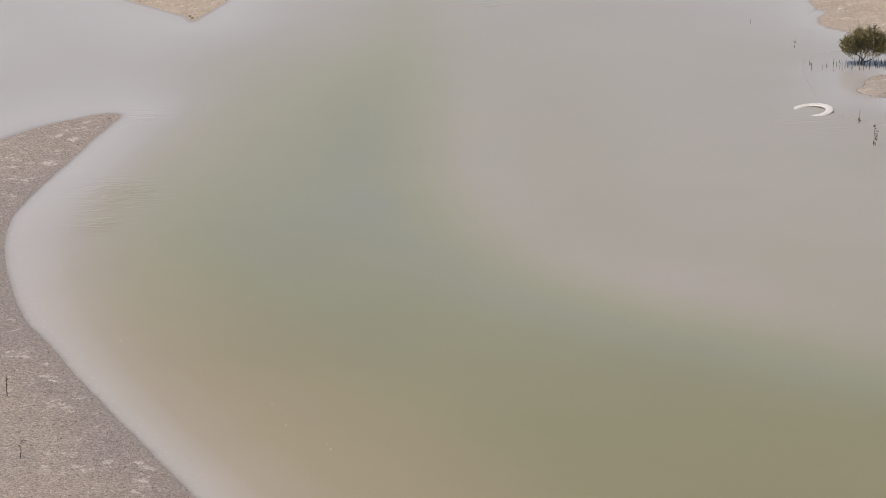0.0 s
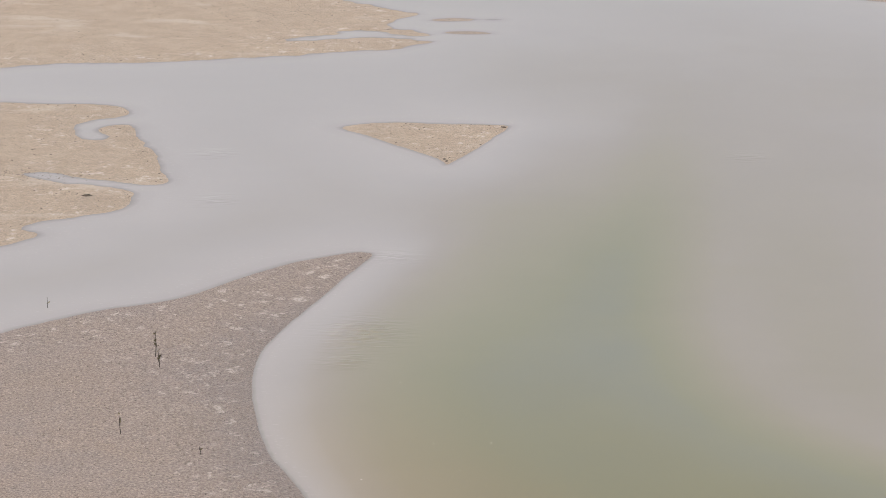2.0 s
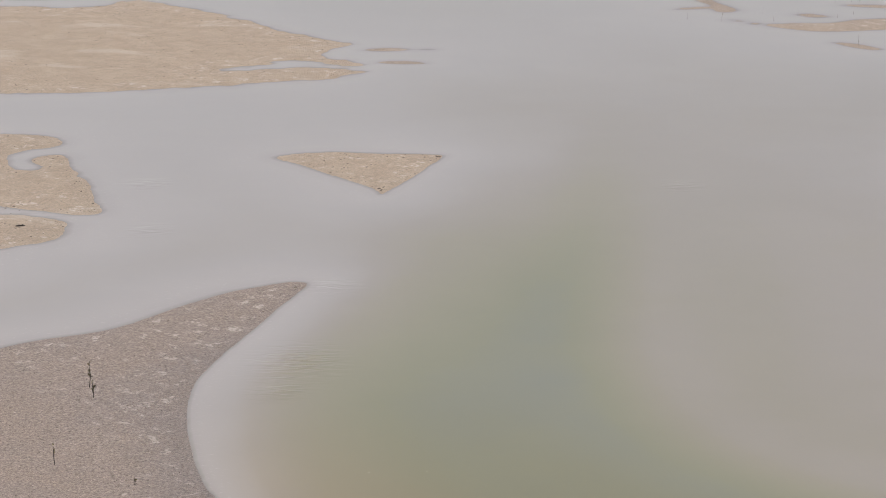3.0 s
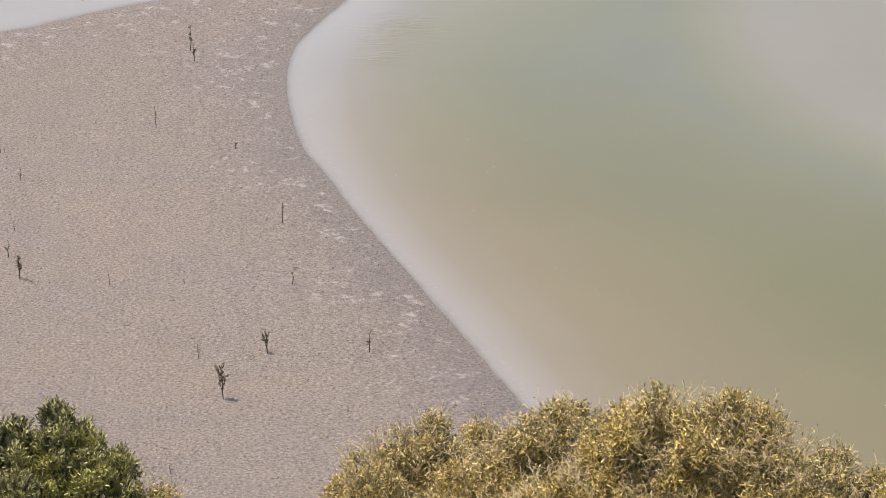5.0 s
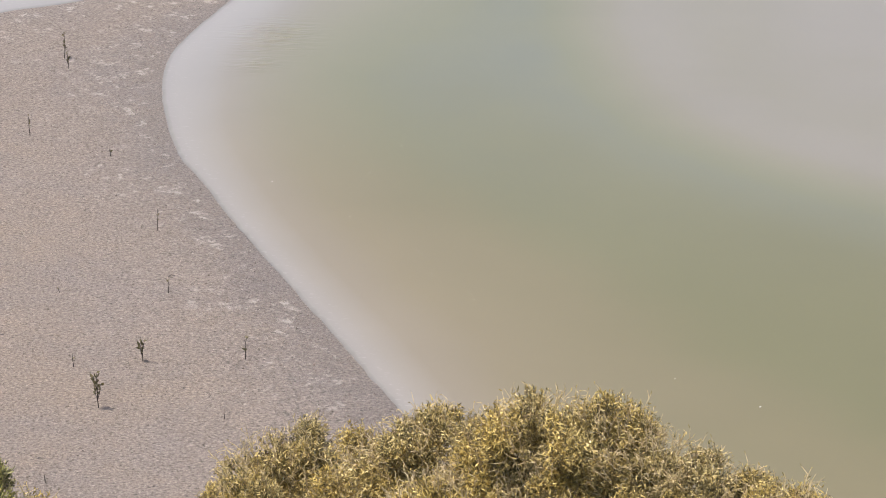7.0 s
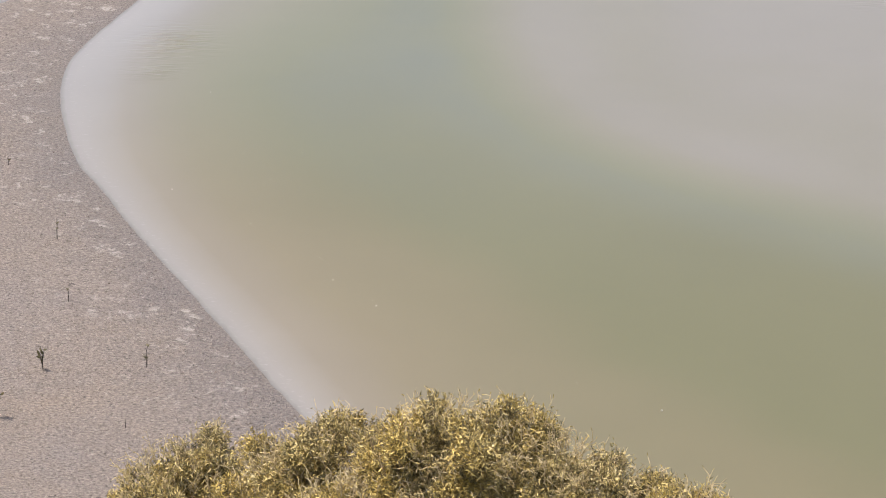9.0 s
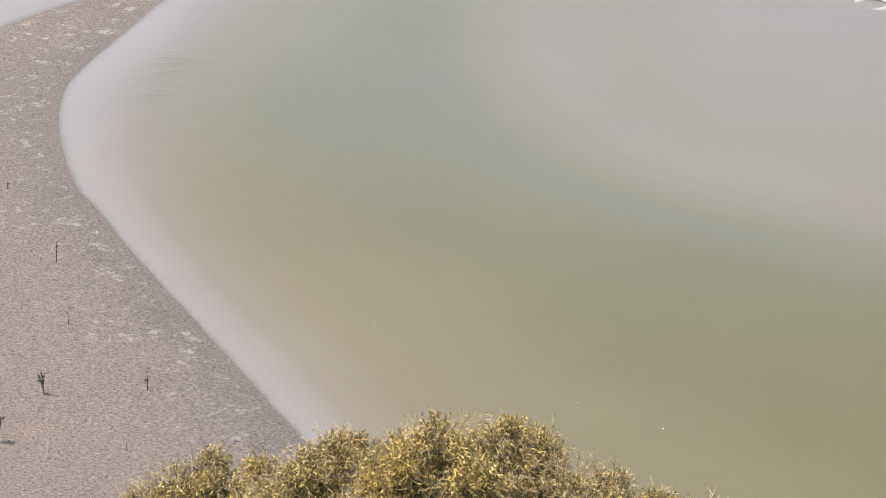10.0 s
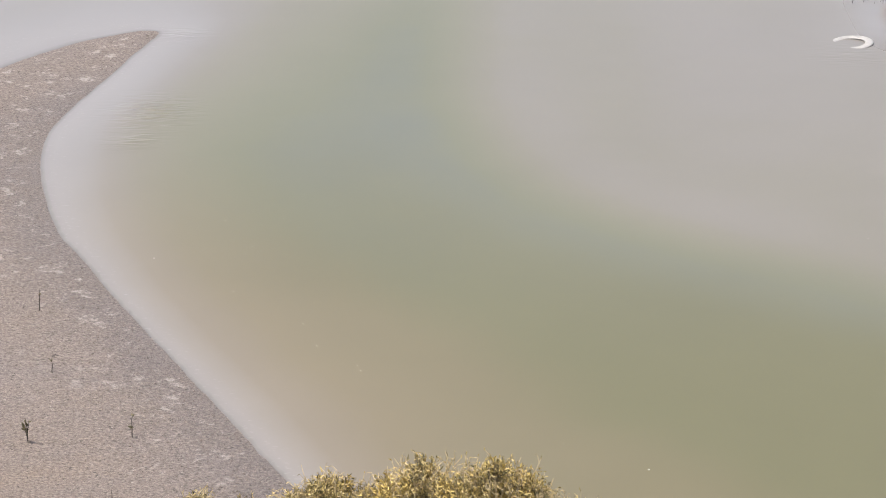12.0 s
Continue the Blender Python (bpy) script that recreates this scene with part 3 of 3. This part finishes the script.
GREEN_LUMPS = [(-4.29, 14.45, 2.685, 0.11), (-4.13, 14.35, 2.64, 0.14), (-4.0, 14.15, 2.43, 0.2), (-4.45, 14.2, 2.54, 0.2), (-4.64, 14.05, 2.52, 0.22), (-4.2, 14.25, 2.52, 0.2), (-4.5, 14.12, 2.61, 0.14), (-4.68, 13.96, 2.64, 0.16), (-4.2, 14.12, 2.45, 0.24), (-4.43, 13.8, 2.41, 0.3), (-3.9, 14.05, 2.38, 0.2), (-3.83, 14.24, 2.48, 0.1), (-3.63, 14.07, 2.28, 0.09), (-4.3, 13.8, 1.92, 0.5), (-4.9, 13.6, 2.02, 0.55), (-4.0, 13.95, 2.15, 0.34)]
bush("mangrove_bush", -0.5, 14.3, YELLOW_LUMPS, "tall yellow-tan mangrove bush with dry pale shoots", GOLD_LEAF, PALE_TWIG, 7, 1350, 0.029, 7, plumes=650, sprig=0.08, pairs=3, broad=(0.21, 0.32), bend=(0.2, 1.3), loose=1.1)
bush("mangrove_bush", -4.5, 14.0, GREEN_LUMPS, "dense dark green mangrove bush on the mud", GREEN_LEAF, BARK, 8, 1650, 0.038, 5, up=1.7, sprig=0.06, broad=(0.20, 0.28), erect=(1.1, 2.4))
bush("mangrove_bush", -3.55, 14.2, [(-3.56, 14.2, 2.33, 0.06), (-3.48, 14.2, 2.27, 0.06), (-3.63, 14.2, 2.22, 0.07), (-3.55, 14.2, 2.1, 0.12)], "thin dry tan mangrove shoots beside the green bush", GOLD_LEAF, PALE_TWIG, 17, 700, 0.036, 3, plumes=1100, sprig=0.09, pairs=3)
bush("mangrove_shrub", 6.5, 37.5, [(6.26, 37.55, 0.24, 0.091), (6.36, 37.56, 0.32, 0.091), (6.46, 37.55, 0.38, 0.096), (6.58, 37.54, 0.41, 0.102), (6.7, 37.51, 0.39, 0.091), (6.78, 37.47, 0.28, 0.091), (6.4, 37.52, 0.22, 0.102), (6.54, 37.51, 0.25, 0.112), (6.68, 37.47, 0.23, 0.102), (6.32, 37.53, 0.18, 0.064), (6.84, 37.45, 0.24, 0.086)],
     "low ragged olive mangrove shrub standing in shallow water", SHRUB_LEAF, DARK_STEM, 9, 1500, 0.034, 6, plumes=300, sprig=0.07)


# ---- seedlings and stakes ----
def seedling(x, y, tall, leaves, seed, label="thin dark mangrove seedling standing in wet mud", fork=0, name="mangrove_seedling", group="seedlings on the mud", thick=1.0):
    rng = np.random.default_rng(seed)
    z = min(ground_at(x, y), 0.2) - 0.015
    thing = base(name, x, y, z, label, "seedling", group)
    bm = bmesh.new()
    lean = rng.normal(size=2) * 0.04
    line = [Vector((lean[0] * t * tall + rng.normal() * 0.004 * (t > 0), lean[1] * t * tall + rng.normal() * 0.004 * (t > 0), t * (tall + 0.015))) for t in (0, 0.25, 0.5, 0.75, 1.0)]
    tube(bm, line, [thick * r for r in (0.0055, 0.005, 0.004, 0.0032, 0.002)], 6)
    part("stem", bm, DARK_STEM, thing)
    shoots = [line]
    for k in range(fork):
        bm = bmesh.new()
        a = rng.uniform(0, 6.28)
        start = line[1 + k % 2]
        reach = tall * rng.uniform(0.35, 0.55)
        side = [start + Vector((math.cos(a), math.sin(a), 0)) * reach * 0.22 * t ** 0.7 + Vector((0, 0, reach * t)) for t in (0, 0.35, 0.7, 1.0)]
        tube(bm, side, [0.0038, 0.003, 0.0025, 0.0015], 5)
        part("branch", bm, DARK_STEM, thing)
        shoots.append(side)
    if leaves:
        roots, ways = [], []
        for k in range(leaves):
            s = shoots[k % len(shoots)]
            t = rng.uniform(0.35, 1.0)
            j = min(int(t * (len(s) - 1)), len(s) - 2)
            roots.append(s[j].lerp(s[j + 1], t * (len(s) - 1) - j))
            a = rng.uniform(0, 6.28)
            ways.append((math.cos(a) * 0.7, math.sin(a) * 0.7, rng.uniform(0.1, 1.1)))
        size = np.full(leaves, 0.050) * rng.uniform(0.6, 1.2, leaves)
        under(from_arrays("foliage", *leaves_mesh(rng, np.array([tuple(r) for r in roots]), unit(np.array(ways)), size, size * 0.42), SEED_LEAF), thing)
    return thing


LEAFY = "leafy mangrove seedling with a short shadow on mud"
SEEDLINGS = [(-4.42, 20.28, 0.35, 44, 4), (-4.2, 21.31, 0.26, 16, 3), (-3.24, 21.45, 0.22, 9, 1), (-4.83, 21.12, 0.15, 1, 0), (-4.24, 22.94, 0.18, 2, 0), (-4.63, 24.55, 0.25, 4, 0), (-6.08, 22.71, 0.13, 1, 0),
             (-7.01, 22.75, 0.27, 26, 2), (-7.29, 23.28, 0.19, 2, 0), (-7.43, 24.02, 0.12, 1, 0), (-7.75, 25.44, 0.17, 2, 0), (-5.57, 26.75, 0.11, 1, 1), (-6.63, 27.32, 0.25, 5, 0), (-6.84, 30.22, 0.35, 18, 1),
             (-6.7, 29.82, 0.23, 12, 1), (-3.25, 20.16, 0.09, 0, 0), (-4.59, 18.8, 0.09, 1, 0), (-8.22, 26.27, 0.09, 0, 0), (-8.17, 26.28, 0.08, 0, 0), (-8.78, 32.26, 0.17, 3, 0), (-5.33, 22.83, 0.05, 1, 1)]
for k, (x, y, tall, leaves, fork) in enumerate(SEEDLINGS):
    seedling(x, y, tall, leaves, 100 + k, LEAFY if leaves > 8 else "thin dark bare mangrove seedling standing in wet mud", fork)
WADING = [(5.96, 33.19, 0.32, 14, 1), (5.92, 34.29, 0.22, 5, 0), (5.58, 38.5, 0.19, 3, 0), (5.67, 37.13, 0.14, 3, 0), (5.09, 40.1, 0.09, 0, 0), (1.3, 58.2, 0.2, 0, 0), (2.1, 58.0, 0.24, 1, 0), (3.1, 59.1, 0.22, 0, 0),
          (3.3, 58.1, 0.18, 0, 0), (3.9, 58.8, 0.3, 0, 0), (4.9, 60.6, 0.26, 0, 0), (5.3, 60.8, 0.24, 0, 0), (5.5, 60.8, 0.2, 0, 0), (4.8, 58.6, 0.14, 0, 0), (5.2, 59.0, 0.15, 0, 0), (5.0, 55.1, 0.36, 3, 0), (3.9, 61.5, 0.2, 0, 0)]
for k, (x, y, tall, leaves, fork) in enumerate(WADING):
    depth = max(0.0, -ground_at(x, y))
    far = y > 50
    seedling(x, y, tall * (0.65 if far else 1.0) + depth, leaves, 200 + k, "thin dark mangrove seedling standing in shallow water", fork, group="seedlings in the water", thick=0.7 if far else 0.9)


def root_peg(k, x, y, tall):
    z = min(ground_at(x, y), 0.1) - 0.02
    bm = bmesh.new()
    lean = random.uniform(-0.012, 0.012)
    tube(bm, [Vector((0, 0, 0)), Vector((lean * 0.5, 0, (tall - z) * 0.5)), Vector((lean, 0, (tall - z) * 0.9)), Vector((lean, 0, tall - z))], [0.0032, 0.003, 0.0026, 0.0012], 6)
    me = bpy.data.meshes.new("root_peg")
    bm.to_mesh(me)
    bm.free()
    me.materials.append(DARK_STEM)
    ob = smooth(new("root_peg", me))
    ob.matrix_basis = pose(x, y, z)
    return tagged(ob, "short dark breathing root poking out of water", "root", "breathing roots round the shrub")


for k in range(84):
    near = ((k * 0.618) % 1.0) ** 0.45
    root_peg(k, 5.68 + 1.25 * near, 37.16 + 0.1 * near + random.uniform(-0.1, 0.34), random.uniform(0.03, 0.12))


# ---- washed-up things ----
def plastic_ring():
    """A broad flat ring that lies tilted in the water, one side under."""
    bm = bmesh.new()
    rings = []
    for k in range(56):
        a = 2 * math.pi * k / 56
        wob = 1 + 0.012 * math.sin(3 * a)
        rings.append([bm.verts.new(((0.25 * wob + 0.062 * math.cos(b)) * math.cos(a), (0.25 * wob + 0.062 * math.cos(b)) * math.sin(a), 0.020 * math.sin(b))) for b in (2 * math.pi * s / 14 for s in range(14))])
    for k in range(56):
        a, b = rings[k], rings[(k + 1) % 56]
        for s in range(14):
            bm.faces.new((a[s], b[s], b[(s + 1) % 14], a[(s + 1) % 14]))
    me = bpy.data.meshes.new("plastic_ring")
    bm.to_mesh(me)
    bm.free()
    me.materials.append(WHITE)
    ob = smooth(new("plastic_ring", me))
    ob.matrix_basis = pose(5.37, 34.98, -0.004, 2.75, -4.4, 0)
    return tagged(ob, "white plastic ring half sunk in shallow water", "ring")


plastic_ring()


def driftwood(x, y, long, turn):
    thing_z = ground_at(x, y)
    bm = bmesh.new()
    tube(bm, [Vector((-long / 2, 0, 0.012)), Vector((-long * 0.2, 0.01, 0.02)), Vector((long * 0.15, -0.005, 0.028)), Vector((long / 2, 0.01, 0.016))], [0.006, 0.013, 0.012, 0.004], 7)
    tube(bm, [Vector((long * 0.1, 0, 0.022)), Vector((long * 0.2, 0.03, 0.032)), Vector((long * 0.28, 0.05, 0.03))], [0.009, 0.007, 0.003], 6)
    me = bpy.data.meshes.new("driftwood")
    bm.to_mesh(me)
    bm.free()
    me.materials.append(DARK_STEM)
    ob = smooth(new("driftwood", me))
    ob.matrix_basis = pose(x, y, thing_z, 0, 0, turn)
    return tagged(ob, "small dark piece of driftwood lying on mud", "driftwood")


driftwood(-9.66, 38.17, 0.17, 4)


# ---- clods and foam ----
def scatter(name, spots, sizes, material, flat, label, category):
    """Many small uneven lumps in one mesh."""
    rng = np.random.default_rng(5)
    ico = bmesh.new()
    bmesh.ops.create_icosphere(ico, subdivisions=1, radius=1)
    v = np.array([tuple(q.co) for q in ico.verts])
    ico.verts.index_update()
    f = np.array([[q.index for q in face.verts] for face in ico.faces])
    ico.free()
    n = len(spots)
    shape = v[None] * rng.uniform(0.7, 1.3, (n, len(v), 1)) * np.stack([sizes * rng.uniform(0.8, 1.7, n), sizes * rng.uniform(0.7, 1.3, n), sizes * flat], 1)[:, None]
    ob = smooth(from_arrays(name, (shape + spots[:, None]).reshape(-1, 3), (f[None] + np.arange(n)[:, None, None] * len(v)).reshape(-1, 3), material))
    return tagged(ob, label, category, kind="stuff")


rng = np.random.default_rng(21)
# strewn over the flats, thicker at the tips of the bank and of the islet
sx = np.concatenate([rng.uniform(-16, -2, 14000), rng.uniform(-10, 0, 3000), rng.normal(-4.72, 0.07, 30), rng.normal(-4.13, 0.09, 40), rng.normal(-3.4, 0.05, 8)])
sy = np.concatenate([rng.uniform(34, 61, 14000), rng.uniform(16, 35, 3000), rng.normal(35.1, 0.12, 30), rng.normal(41.0, 0.15, 40), rng.normal(43.68, 0.05, 8)])
sz, stan = bed(sx, sy)
ok = (sz > 0.004) & (rng.random(len(sx)) < 0.25 + 0.65 * (rough_noise(sx, sy, 0.6, 77) > 0.25))
ok |= (sz > 0.002) & (sz < 0.012) & (stan > 0.5) & (rng.random(len(sx)) < 0.8)
size = np.where(stan > 0.5, 0.005 + 0.012 * rng.random(len(sx)) ** 2.5, 0.004 + 0.008 * rng.random(len(sx)) ** 2)
size[-78:] *= 1.7
scatter("mud_clods", np.stack([sx, sy, sz + size * 0.15], 1)[ok], size[ok], CLOD, 0.6, "small dark mud clods strewn over the flats", "clods")


sx, sy = rng.normal(-10.85, 0.5, 170), rng.normal(39.45, 0.2, 170)
size = 0.004 + 0.009 * rng.random(170) ** 2
scatter("mud_crumbs", np.stack([sx, sy, np.maximum(bed(sx, sy)[0], 0.0) + size * 0.2], 1), size, CLOD, 0.5, "dark crumbs strewn in a silted-up inlet", "clods")


def mud_pellets(count):
    """Low crumbs of mud all over the bank, each a small six-sided dome."""
    rng = np.random.default_rng(33)
    x, y = rng.uniform(-10.5, 0.5, count), rng.uniform(16.5, 35.3, count)
    z, _ = bed(x, y)
    keep = (z > 0.003) & (rng.random(count) < 0.55 + 0.45 * rough_noise(x, y, 1.3, 61))
    x, y, z = x[keep], y[keep], z[keep]
    n = len(x)
    r = 0.007 + 0.014 * rng.random(n) ** 2
    turn = rng.uniform(0, 6.28, n)[:, None] + np.arange(6) * 1.0472
    reach = r[:, None] * rng.uniform(0.7, 1.4, (n, 6))
    rim = np.stack([x[:, None] + reach * np.cos(turn), y[:, None] + reach * np.sin(turn), np.repeat(z[:, None] - 0.004, 6, 1)], 2)
    top = np.stack([x + r * rng.normal(size=n) * 0.2, y + r * rng.normal(size=n) * 0.2, z + r * rng.uniform(0.5, 1.0, n)], 1)[:, None]
    k = np.arange(n)[:, None, None] * 7
    faces = k + np.array([[s, (s + 1) % 6, 6] for s in range(6)])[None]
    ob = smooth(from_arrays("mud_pellets", np.concatenate([rim, top], 1).reshape(-1, 3), faces.reshape(-1, 3), MUD))
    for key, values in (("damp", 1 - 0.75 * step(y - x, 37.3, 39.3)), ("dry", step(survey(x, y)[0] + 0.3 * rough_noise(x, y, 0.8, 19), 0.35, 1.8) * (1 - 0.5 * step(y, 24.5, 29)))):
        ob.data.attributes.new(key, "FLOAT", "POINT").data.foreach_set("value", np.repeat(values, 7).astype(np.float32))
    return tagged(ob, "grey-brown crumbs of mud over the bank", "mud crumbs", kind="stuff")


mud_pellets(110000)
fx = np.array([-3.58, -2.27, -2.55, -2.61, -2.94, -1.82, -1.64, -1.2, 0.83, -3.62, -2.64, -1.16, -1.72, 4.47, 1.6])
fy = np.array([29.55, 27.49, 26.57, 26.36, 27.41, 24.31, 23.73, 23.23, 21.43, 26.18, 25.21, 23.1, 24.17, 26.96, 20.9])
scatter("foam_flecks", np.stack([fx, fy, np.full(len(fx), 0.002)], 1), rng.uniform(0.004, 0.008, len(fx)), FOAM, 0.4, "white flecks of foam floating on the water", "foam")
